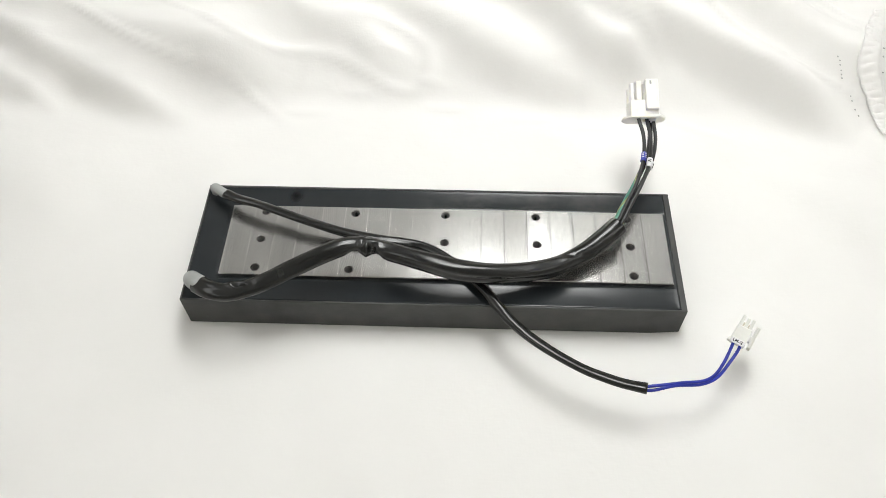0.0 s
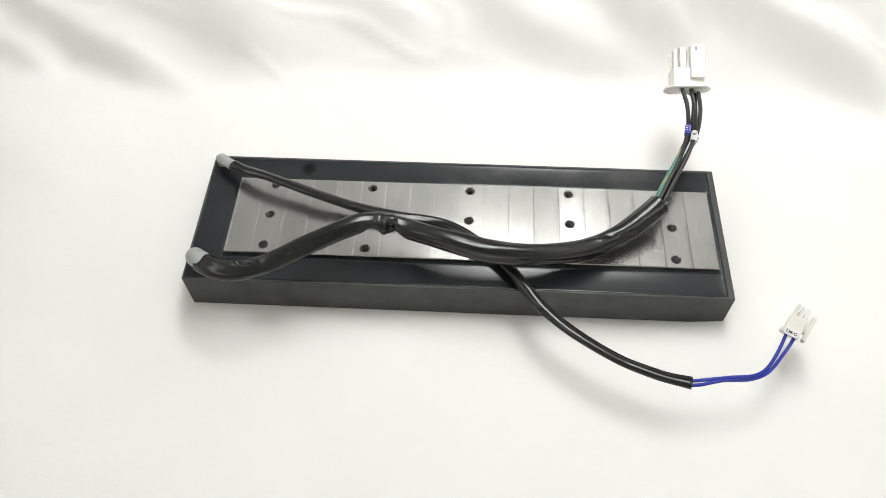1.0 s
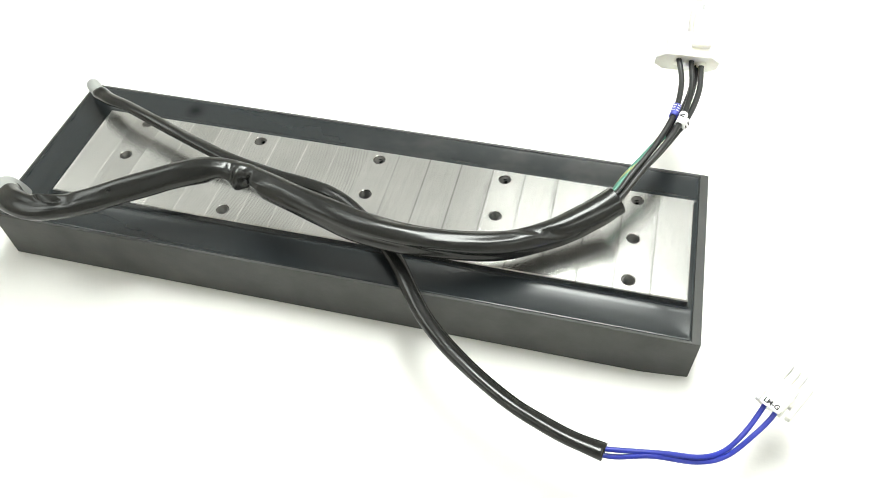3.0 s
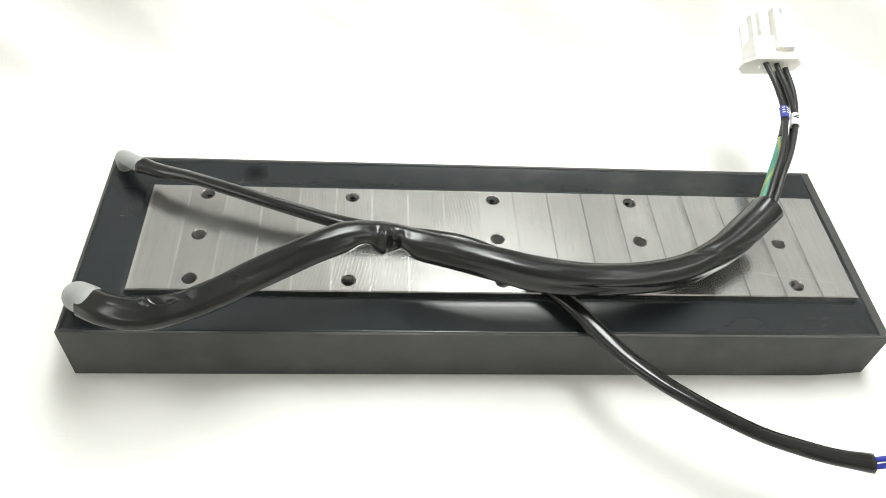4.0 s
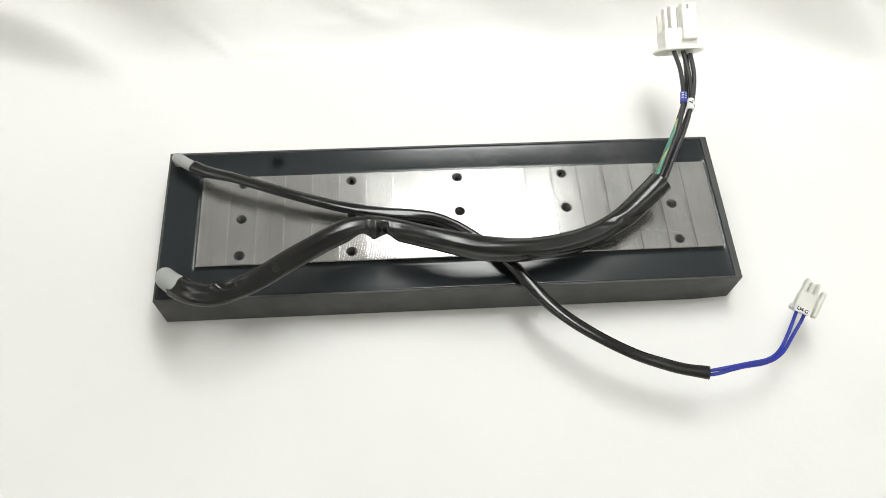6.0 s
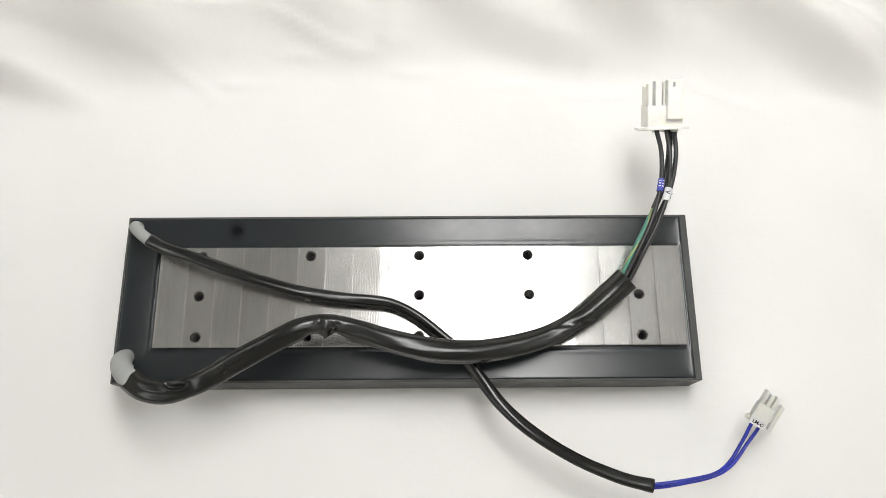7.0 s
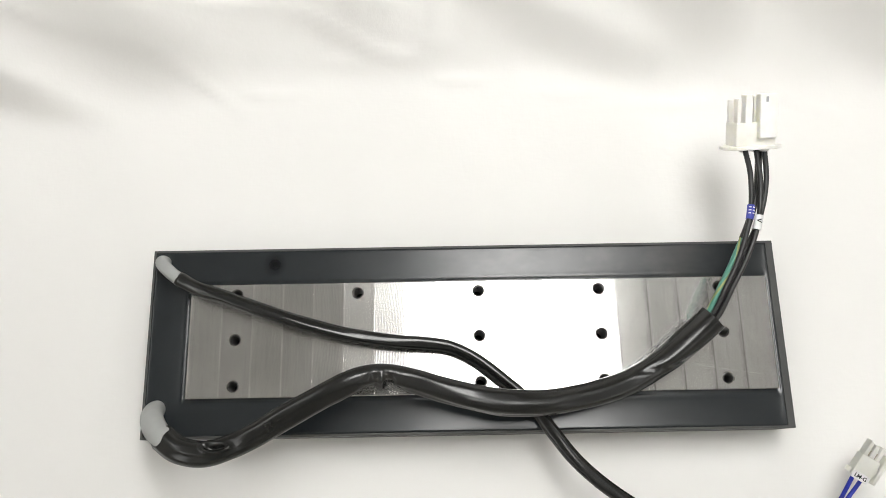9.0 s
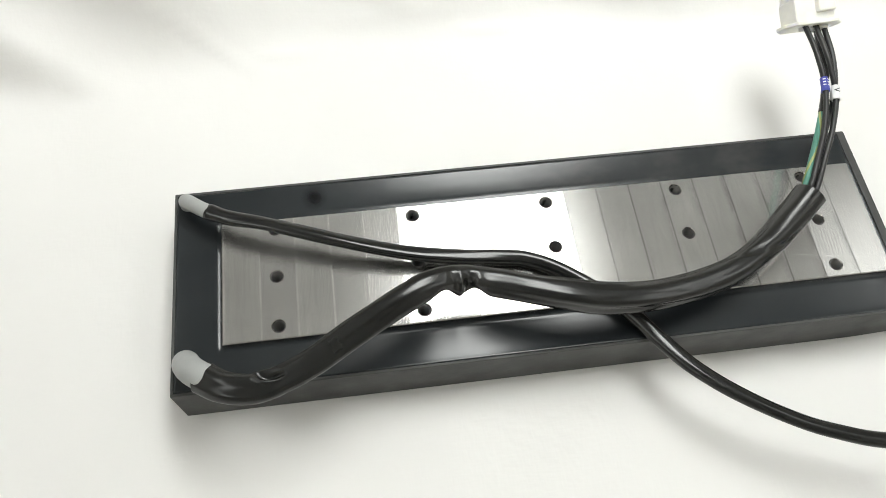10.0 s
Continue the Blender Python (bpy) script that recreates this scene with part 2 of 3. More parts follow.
# dim glow of the wide panel added for the plate to reflect
GLOW_PLATE_FILL = glow_material("plate_fill_glow", PLATE_FILL_GLOW)
FRAME_WHITE = plain("panel_frame", (0.75, 0.75, 0.75), 0.4)


# ---- mesh helpers ----
def part(name, bm, mat, parent=None, label="", smooth=True):
    """Links a bmesh as one mesh object, under a thing or a part."""
    me = bpy.data.meshes.new(name)
    bm.normal_update()
    bm.to_mesh(me)
    bm.free()
    for f in me.polygons:
        f.use_smooth = smooth
    me.materials.append(mat)
    ob = new(name, me)
    ob.parent = parent
    if label:
        tagged(ob, label)
    return ob


def box(bm, a, b, m=None, bevel=0.0, segments=2):
    """A box from corner a to corner b, turned by m, with rounded edges."""
    lo, hi = Vector(a), Vector(b)
    made = bmesh.ops.create_cube(bm, size=1.0)["verts"]
    bmesh.ops.transform(bm, matrix=Matrix.Translation((lo + hi) / 2) @ Matrix.Diagonal((*(hi - lo), 1)), verts=made)
    if bevel:
        edges = list({e for v in made for e in v.link_edges})
        out = bmesh.ops.bevel(bm, geom=edges, offset=bevel, segments=segments, profile=0.5, affect="EDGES")
        made = list({v for f in out["faces"] for v in f.verts} | {v for v in made if v.is_valid})
    if m is not None:
        bmesh.ops.transform(bm, matrix=m, verts=made)
    return bm


def spline(points, steps):
    """A smooth line through the points: evenly spaced places along it."""
    p = [Vector(q) for q in points]
    p = [2 * p[0] - p[1], *p, 2 * p[-1] - p[-2]]
    fine = []
    for a, b, c, d in zip(p, p[1:], p[2:], p[3:]):
        for k in range(24):
            t = k / 24
            fine.append(0.5 * (2 * b + (c - a) * t + (2 * a - 5 * b + 4 * c - d) * t * t + (3 * b - a - 3 * c + d) * t**3))
    fine.append(p[-2])
    run = [0.0]
    for a, b in zip(fine, fine[1:]):
        run.append(run[-1] + (b - a).length)
    out, k = [], 0
    for i in range(steps + 1):
        s = run[-1] * i / steps
        while k < len(run) - 2 and run[k + 1] < s:
            k += 1
        out.append(fine[k].lerp(fine[k + 1], (s - run[k]) / max(1e-9, run[k + 1] - run[k])))
    return out


def stances(line, up=(0, 0, 1)):
    """Along, side and up for each place of a line."""
    out = []
    for i, p in enumerate(line):
        t = (line[min(i + 1, len(line) - 1)] - line[max(i - 1, 0)]).normalized()
        u = Vector(up) - t * t.dot(Vector(up))
        if u.length < 0.35:
            u = out[-1][2] - t * t.dot(out[-1][2]) if out else Vector((0, 1, 0)) - t * t.y
        u.normalize()
        out.append((t, t.cross(u).normalized(), u))
    return out


def sweep(bm, line, radius, around=16, hollow=0.0, caps=True):
    """A tube along a line. radius(s, angle) in metres, s from 0 to 1; hollow: how deep its ends stand open."""
    f, rings = stances(line), []
    last = len(line) - 1
    for i, (p, (t, side, up)) in enumerate(zip(line, f)):
        ring = []
        for k in range(around):
            a = 2 * math.pi * k / around
            r = radius(i / last, a)
            rx, ry = r if isinstance(r, tuple) else (r, r)
            ring.append(bm.verts.new(p + side * (math.cos(a) * rx) + up * (math.sin(a) * ry)))
        rings.append(ring)
    for a, b in zip(rings, rings[1:]):
        for k in range(around):
            bm.faces.new((a[k], a[(k + 1) % around], b[(k + 1) % around], b[k]))
    for ring, i, way in ((rings[0], 0, 1), (rings[-1], last, -1)):
        if not caps:
            continue
        if hollow:
            mid, t = line[i], f[i][0] * way
            lip = [bm.verts.new(mid + (v.co - mid) * 0.86) for v in ring]
            deep = [bm.verts.new(mid + (v.co - mid) * 0.82 + t * hollow) for v in ring]
            for x, y in ((ring, lip), (lip, deep)):
                for k in range(around):
                    face = (x[k], y[k], y[(k + 1) % around], x[(k + 1) % around])
                    bm.faces.new(face if way > 0 else face[::-1])
            bm.faces.new(deep if way < 0 else deep[::-1])
        else:
            bm.faces.new(ring[::-1] if way > 0 else ring)
    return bm


def bump_at(s, centre, width):
    return math.exp(-(((s - centre) / width) ** 2))


def ease(v):
    v = min(1.0, max(0.0, v))
    return v * v * (3 - 2 * v)


# ---- the room that closes the place ----
def slab(name, a, b, mat, label, category):
    ob = part(name, box(bmesh.new(), a, b), mat, smooth=False)
    return tagged(ob, label, category, kind="structure")


RX, RY, RZ = (-2.3, 2.3), (-2.2, 2.6), (-0.75, 2.25)
slab("floor", (RX[0], RY[0], RZ[0] - 0.1), (RX[1], RY[1], RZ[0]), FLOOR, "plain grey floor of the room", "floor")
slab("ceiling", (RX[0], RY[0], RZ[1]), (RX[1], RY[1], RZ[1] + 0.1), CEILING, "plain off-white painted ceiling", "ceiling")
slab("wall_north", (RX[0], RY[1], RZ[0]), (RX[1], RY[1] + 0.1, RZ[1]), WALL, "plain pale painted wall", "wall")
slab("wall_south", (RX[0], RY[0] - 0.1, RZ[0]), (RX[1], RY[0], RZ[1]), WALL, "plain pale painted wall", "wall")
slab("wall_east", (RX[1], RY[0], RZ[0]), (RX[1] + 0.1, RY[1], RZ[1]), WALL, "plain pale painted wall", "wall")
slab("wall_west", (RX[0] - 0.1, RY[0], RZ[0]), (RX[0], RY[1], RZ[1]), WALL, "plain pale painted wall", "wall")


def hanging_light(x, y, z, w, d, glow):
    """An unseen flat panel light on four rods under the ceiling: main light and added fill."""
    lamp = tagged(new("unseen_panel_light"), "unseen white framed flat panel light hanging from the ceiling", "panel light", "panel lights")
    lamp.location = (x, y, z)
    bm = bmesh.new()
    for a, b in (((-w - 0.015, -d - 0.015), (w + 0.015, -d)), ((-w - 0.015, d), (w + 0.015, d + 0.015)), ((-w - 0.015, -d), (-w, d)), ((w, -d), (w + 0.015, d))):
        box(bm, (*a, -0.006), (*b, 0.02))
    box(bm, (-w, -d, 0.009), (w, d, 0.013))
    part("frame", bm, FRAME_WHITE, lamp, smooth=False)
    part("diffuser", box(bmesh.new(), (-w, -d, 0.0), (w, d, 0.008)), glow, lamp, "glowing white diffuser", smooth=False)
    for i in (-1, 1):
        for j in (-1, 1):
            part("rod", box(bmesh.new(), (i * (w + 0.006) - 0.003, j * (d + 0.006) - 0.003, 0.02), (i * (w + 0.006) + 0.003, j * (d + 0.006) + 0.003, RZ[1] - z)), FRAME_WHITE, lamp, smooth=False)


hanging_light(0.077, 0.157, 0.60, 0.091, 0.166, GLOW)
# four unseen panels added as fill, to soften the shadows
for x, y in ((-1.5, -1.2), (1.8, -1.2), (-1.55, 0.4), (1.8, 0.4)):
    hanging_light(x, y, 2.05, 0.30, 0.60, GLOW_FILL)
# wide dim panel, unseen, added to brighten the reflections in the plate
hanging_light(0.0, 1.85, 2.05, 2.15, 0.55, GLOW_PLATE_FILL)
table = slab("tabletop", (-0.75, -0.6, -0.03), (0.75, 0.7, -0.0085), FRAME_WHITE, "pale tabletop under the white cloth", "table")

# ---- the cloth ----
RIDGES = [
    # ends of the ridge's crest, height, half-width of its steep and of its gentle side
    (-0.310, 0.162, -0.160, 0.104, 0.022, 0.0085, 0.020),
    (-0.250, 0.166, -0.110, 0.124, 0.024, 0.014, 0.022),
    (-0.130, 0.174, -0.030, 0.138, 0.013, 0.012, 0.020),
    (-0.030, 0.166, 0.090, 0.120, 0.016, 0.010, 0.026),
    (0.045, 0.168, 0.115, 0.131, 0.023, 0.009, 0.016),
    (0.086, 0.164, 0.225, 0.106, 0.027, 0.009, 0.017),
    (0.140, 0.172, 0.265, 0.134, 0.028, 0.014, 0.022),
    (-0.310, 0.132, -0.235, 0.110, 0.012, 0.008, 0.018),
    (-0.36, 0.12, -0.20, 0.03, 0.010, 0.018, 0.035),
    (0.22, 0.03, 0.36, -0.12, 0.009, 0.016, 0.03),
    (0.15, -0.06, 0.32, -0.22, 0.008, 0.016, 0.03),
    (-0.30, -0.02, -0.17, -0.12, 0.004, 0.02, 0.03),
]


# small pinched creases on the bank: middle, half-length, half-width, height
CREASES = [(-0.004, 0.1145, 0.010, 0.0022, 0.0016), (-0.036, 0.139, 0.009, 0.0022, 0.0015), (-0.012, 0.128, 0.008, 0.002, 0.0011), (0.046, 0.108, 0.012, 0.0025, 0.0012), (-0.085, 0.108, 0.012, 0.0024, 0.0012), (0.085, 0.102, 0.016, 0.003, 0.0013), (-0.055, 0.121, 0.014, 0.003, 0.0010)]


def cloth_z(x, y):
    """The cloth's height: flat under the coil, rising in a soft bank with slanting folds behind it."""
    bank = 1.0 - 0.45 * ease((x - 0.12) / 0.12) - 0.25 * ease((-x - 0.12) / 0.12)
    wave = 0.003 * math.sin(x * 23 + 0.6) + 0.0015 * math.sin(x * 51) - 0.010 * ease((abs(x) - 0.06) / 0.12)
    rise = max(0.0, y - 0.106 - wave)
    z = bank * (0.50 * rise * ease(rise / 0.036) - 0.55 * max(0.0, rise - 0.10) - 0.2 * max(0.0, rise - 0.16))
    for cx, cy, ln, wd, h in CREASES:
        z += h * math.exp(-(((x - cx) / ln) ** 2) - (((y - cy - 4 * (x - cx) ** 2) / wd) ** 2))
    for ax, ay, bx, by, h, steep, gentle in RIDGES:
        dx, dy = bx - ax, by - ay
        ln = math.hypot(dx, dy)
        along = ((x - ax) * dx + (y - ay) * dy) / ln / ln
        off = ((x - ax) * dy - (y - ay) * dx) / ln + 0.003 * math.sin(along * 5 + h * 900)
        z += 0.8 * h * math.exp(-((off / (steep if off > 0 else gentle)) ** 2)) * ease((1.12 - along) / 0.35) * ease((along + 0.35) / 0.3)
    free = ease((max(abs(x + 0.005) - 0.125, abs(y) - 0.045)) / 0.05)
    soft = noise.noise(Vector((x * 9, y * 11, 1.7))) * 0.0035 + noise.noise(Vector((x * 26 + y * 12, y * 30, 4.2))) * 0.0012
    fine = noise.noise(Vector((x * 40, y * 130, 9.1))) * 0.0008 * ease((y - 0.09) / 0.06)
    fine += noise.noise(Vector((x * 22 + y * 30, y * 34 - x * 8, 6.6))) * 0.0022 * ease((y - 0.10) / 0.08)
    crease = noise.noise(Vector((x * 17 + y * 20, y * 20, 2.4)))
    fine += 0.0020 * math.exp(-((crease / 0.07) ** 2)) * ease((y - 0.085) / 0.05)
    return z * ease((y + 0.2) / 0.2 if y < 0 else 1) + (soft + fine) * free - 0.0004


def make_cloth():
    thing = tagged(new("cloth"), "white cloth with soft folds spread on the tabletop", "cloth")
    # finer where the camera looks
    xs = [-0.66 + 0.01 * i for i in range(34)] + [-0.32 + 0.0023 * i for i in range(279)] + [0.33 + 0.01 * i for i in range(34)]
    ys = [-0.52 + 0.01 * j for j in range(30)] + [-0.22 + 0.0045 * j for j in range(60)] + [0.05 + 0.002 * j for j in range(110)] + [0.27 + 0.01 * j for j in range(36)]
    nx, ny = len(xs) - 1, len(ys) - 1
    verts = [(x, y, cloth_z(x, y)) for y in ys for x in xs]
    quads = [(j * (nx + 1) + i, j * (nx + 1) + i + 1, (j + 1) * (nx + 1) + i + 1, (j + 1) * (nx + 1) + i) for j in range(ny) for i in range(nx)]
    me = bpy.data.meshes.new("fabric")
    me.from_pydata(verts, [], quads)
    for f in me.polygons:
        f.use_smooth = True
    me.materials.append(CLOTH)
    ob = new("fabric", me)
    ob.parent = thing
    thick = ob.modifiers.new("thickness", "SOLIDIFY")
    thick.thickness, thick.offset = 0.0008, -1
    # gathered hem with its row of stitches
    seam = spline([(x, y, 0) for x, y in ((0.256, 0.181), (0.241, 0.155), (0.233, 0.137), (0.233, 0.130), (0.236, 0.125), (0.240, 0.120), (0.244, 0.113), (0.248, 0.099))], 90)
    bm, rows = bmesh.new(), []
    for i, p in enumerate(seam):
        row = []
        for k in range(7):
            u = k / 6
            x, y = p.x + 0.012 * u, p.y + 0.001 * u
            gather = 0.0013 * math.sin(i * 1.9 + 2.5 * u + 2 * noise.noise(Vector((i * 0.2, u, 0)))) * math.sin(math.pi * min(1, u * 1.15))
            row.append(bm.verts.new((x, y, cloth_z(x, y) + 0.0012 + gather + (0.0006 if k == 0 else 0))))
        rows.append(row)
    for a, b in zip(rows, rows[1:]):
        for k in range(6):
            bm.faces.new((a[k], a[k + 1], b[k + 1], b[k]))
    hem = part("hem", bm, CLOTH, thing, "gathered white hem")
    thick = hem.modifiers.new("thickness", "SOLIDIFY")
    thick.thickness, thick.offset = 0.0008, -1
    bm = bmesh.new()
    bmesh.ops.create_icosphere(bm, subdivisions=1, radius=0.0006)
    first = part("stitch", bm, JACKET, thing)
    me = first.data
    spots = [(0.222, 0.136), (0.224, 0.133), (0.225, 0.131), (0.226, 0.128), (0.232, 0.121), (0.233, 0.119), (0.235, 0.115), (0.237, 0.112), (0.248, 0.140), (0.247, 0.135), (0.248, 0.129), (0.250, 0.121), (0.2235, 0.1345), (0.2255, 0.1295)]
    for i, (x, y) in enumerate(spots):
        ob = first if i == 0 else new("stitch", me)
        ob.parent = thing
        ob.location, ob.scale = (x, y, cloth_z(x, y) + 0.0004), (0.8, 1.3, 0.5)


make_cloth()

# ---- the coil unit ----
coil = tagged(new("linear_motor_coil"), "black potted motor coil with bare steel plate on white cloth", "motor coil")


def make_case():
    (x0, x1), (y0, y1) = CASE_X, CASE_Y
    bm = bmesh.new()
    wall = 0.0010
    outer = [(x0, y0), (x1, y0), (x1, y1), (x0, y1)]
    inner = [(x0 + wall, y0 + wall), (x1 - 0.0028, y0 + wall), (x1 - 0.0028, y1 - wall), (x0 + wall, y1 - wall)]
    ob_, ot = ([bm.verts.new((x, y, z)) for x, y in outer] for z in (0.0, CASE_TOP))
    it, ib = ([bm.verts.new((x, y, z)) for x, y in inner] for z in (CASE_TOP, 0.006))
    bm.faces.new(ob_[::-1])
    bm.faces.new(ib)
    for a, b in ((ob_, ot), (ot, it), (it, ib)):
        for k in range(4):
            bm.faces.new((a[k], a[(k + 1) % 4], b[(k + 1) % 4], b[k]))
    bmesh.ops.bevel(bm, geom=[e for e in bm.edges if not (e.verts[0] in ib and e.verts[1] in ib)], offset=0.00025, segments=2, profile=0.5, affect="EDGES")
    part("case", bm, CASE, coil, "matt dark grey moulded case", smooth=False)


def make_resin():
    (x0, x1), (y0, y1) = (CASE_X[0] + 0.0009, CASE_X[1] - 0.0027), (CASE_Y[0] + 0.0009, CASE_Y[1] - 0.0009)
    nx, ny = 260, 80
    verts, quads = [], []
    for j in range(ny + 1):
        for i in range(nx + 1):
            x, y = x0 + (x1 - x0) * i / nx, y0 + (y1 - y0) * j / ny
            rim = min(x - x0, x1 - x, y - y0, y1 - y)
            gap = max(PLATE_X[0] - x, x - PLATE_X[1], PLATE_Y[0] - y, y - PLATE_Y[1])
            z = RESIN + 0.0003 * math.exp(-rim / 0.0015)
            z += 0.00013 * math.exp(-(((gap - 0.0016) / 0.0007) ** 2)) - 0.0004 * math.exp(-(((gap - 0.0003) / 0.0007) ** 2))
            z += 0.00022 * noise.noise(Vector((x * 28, y * 60, 3.3))) - 0.00014 * math.exp(-((rim - 0.007) / 0.004) ** 2)
            verts.append((x, y, z))
    for j in range(ny):
        for i in range(nx):
            a = j * (nx + 1) + i
            x, y = verts[a][0], verts[a][1]
            # open where the plate is bedded in
            if PLATE_X[0] + 0.002 < x < PLATE_X[1] - 0.003 and PLATE_Y[0] + 0.002 < y < PLATE_Y[1] - 0.003:
                continue
            quads.append((a, a + 1, a + nx + 2, a + nx + 1))
    me = bpy.data.meshes.new("resin")
    me.from_pydata(verts, [], quads)
    for f in me.polygons:
        f.use_smooth = True
    me.materials.append(RESINM)
    ob = new("resin", me)
    ob.parent = coil
    tagged(ob, "glossy blue-black potting resin")
    thick = ob.modifiers.new("thickness", "SOLIDIFY")
    thick.thickness, thick.offset = 0.003, -1


HOLE_R = 0.0020


def make_plate():
    (x0, x1), (y0, y1) = PLATE_X, PLATE_Y
    c, top, low = 0.0003, PLATE_TOP, RESIN - 0.0025
    xs = [x0 + c, -67.5 * MM, -22.5 * MM, 22.5 * MM, 67.5 * MM, x1 - c]
    ys = [y0 + c, -PITCH_Y / 2, PITCH_Y / 2, y1 - c]
    bm = bmesh.new()
    for i in range(5):
        for j in range(3):
            hx, hy = (i - 2) * PITCH_X, (j - 1) * PITCH_Y
            a, b, d, e = xs[i] - hx, xs[i + 1] - hx, ys[j] - hy, ys[j + 1] - hy
            border = [(b, 0), (b, e), (0, e), (a, e), (a, 0), (a, d), (0, d), (b, d)]
            edge = [bm.verts.new((hx + u, hy + v, top)) for u, v in border]
            rim, bevel = [], []
            for k in range(32):
                cw, sw = math.cos(k * math.pi / 16), math.sin(k * math.pi / 16)
                rim.append(bm.verts.new((hx + HOLE_R * cw, hy + HOLE_R * sw, top - 0.00025)))
                bevel.append(bm.verts.new((hx + (HOLE_R + 0.00025) * cw, hy + (HOLE_R + 0.00025) * sw, top)))
            for k in range(32):
                bm.faces.new((rim[k], bevel[k], bevel[(k + 1) % 32], rim[(k + 1) % 32]))
            for k in range(8):
                bm.faces.new((edge[k], edge[(k + 1) % 8], *[bevel[(4 * k + q) % 32] for q in (4, 3, 2, 1, 0)]))
    loops = [[bm.verts.new((x, y, z)) for x, y in ((x0 + g, y0 + g), (x1 - g, y0 + g), (x1 - g, y1 - g), (x0 + g, y1 - g))] for g, z in ((c, top), (0, top - c), (0, low))]
    for p, q in zip(loops[1:], loops):
        for k in range(4):
            bm.faces.new((p[k], p[(k + 1) % 4], q[(k + 1) % 4], q[k]))
    bmesh.ops.remove_doubles(bm, verts=list(bm.verts), dist=0.000002)
    plate = part("mounting_plate", bm, STEEL, coil, "milled bare steel plate with fifteen tapped holes", smooth=False)
    # one tapped bore, shared by all
    bm, rings, around = bmesh.new(), [], 24
    for i in range(64):
        z = -0.0002 - 0.00016 * i
        ring = []
        for k in range(around):
            w = k / around
            r = HOLE_R - 0.00002 - 0.00036 * (0.5 + 0.5 * math.cos(2 * math.pi * (z / 0.0007 + w)))
            ring.append(bm.verts.new((r * math.cos(2 * math.pi * w), r * math.sin(2 * math.pi * w), z)))
        rings.append(ring)
    for p, q in zip(rings, rings[1:]):
        for k in range(around):
            bm.faces.new((p[k], p[(k + 1) % around], q[(k + 1) % around], q[k]))
    bm.faces.new(rings[-1]).material_index = 1
    me = None
    for i in range(5):
        for j in range(3):
            ob = part("threaded_hole", bm, STEEL_BORE, plate) if me is None else new("threaded_hole", me)
            if me is None:
                ob.data.materials.append(DARK)
            me = ob.data
            ob.parent = plate
            ob.location = ((i - 2) * PITCH_X, (j - 1) * PITCH_Y, PLATE_TOP)
            ob.rotation_euler = (0, 0, (i * 3 + j) * 1.7)


STEEL_BORE = plain("tapped_steel", (0.34, 0.335, 0.33), 0.36, metal=1.0)
make_case()
make_resin()
make_plate()

# ---- power cable ----
NICK = 0.102
T_END = Vector((0.0822, 0.0023, 0.0352))
THICK = [(-117.3, -23.8, 16.5), (-117.5, -25.2, 22), (-116.1, -28.4, 27.6), (-111.6, -33.4, 33.0), (-103.4, -38.8, 35.8), (-94.6, -40.4, 36.2), (-85.6, -38.1, 36.8), (-77.2, -34.3, 37.6), (-68.7, -29.6, 38.8), (-60.1, -25.2, 40), (-51.3, -21, 41.3), (-44, -17.7, 41.2), (-34.8, -15.9, 39), (-25.4, -17.4, 37.8), (-14.8, -20.8, 38), (-3.8, -23.8, 37.8), (7.3, -25.7, 36.4), (22.9, -25.7, 34.4), (39.5, -22.9, 32.4), (52.9, -18.3, 31), (65.2, -11.1, 31.2), (76, -2.6, 33.2), (82.2, 2.8, 35.2)]
JACKET_1, SLEEVE_1 = THICK[:5], [(-110.3, -34.4, 33.5), *THICK[4:]]


def dent(s, a, at, width, facing, power=2):
    """How much a hollow at s, facing the angle, takes hold here: 0 to 1."""
    return bump_at(s, at, width) * max(0.0, math.cos(a - facing)) ** power


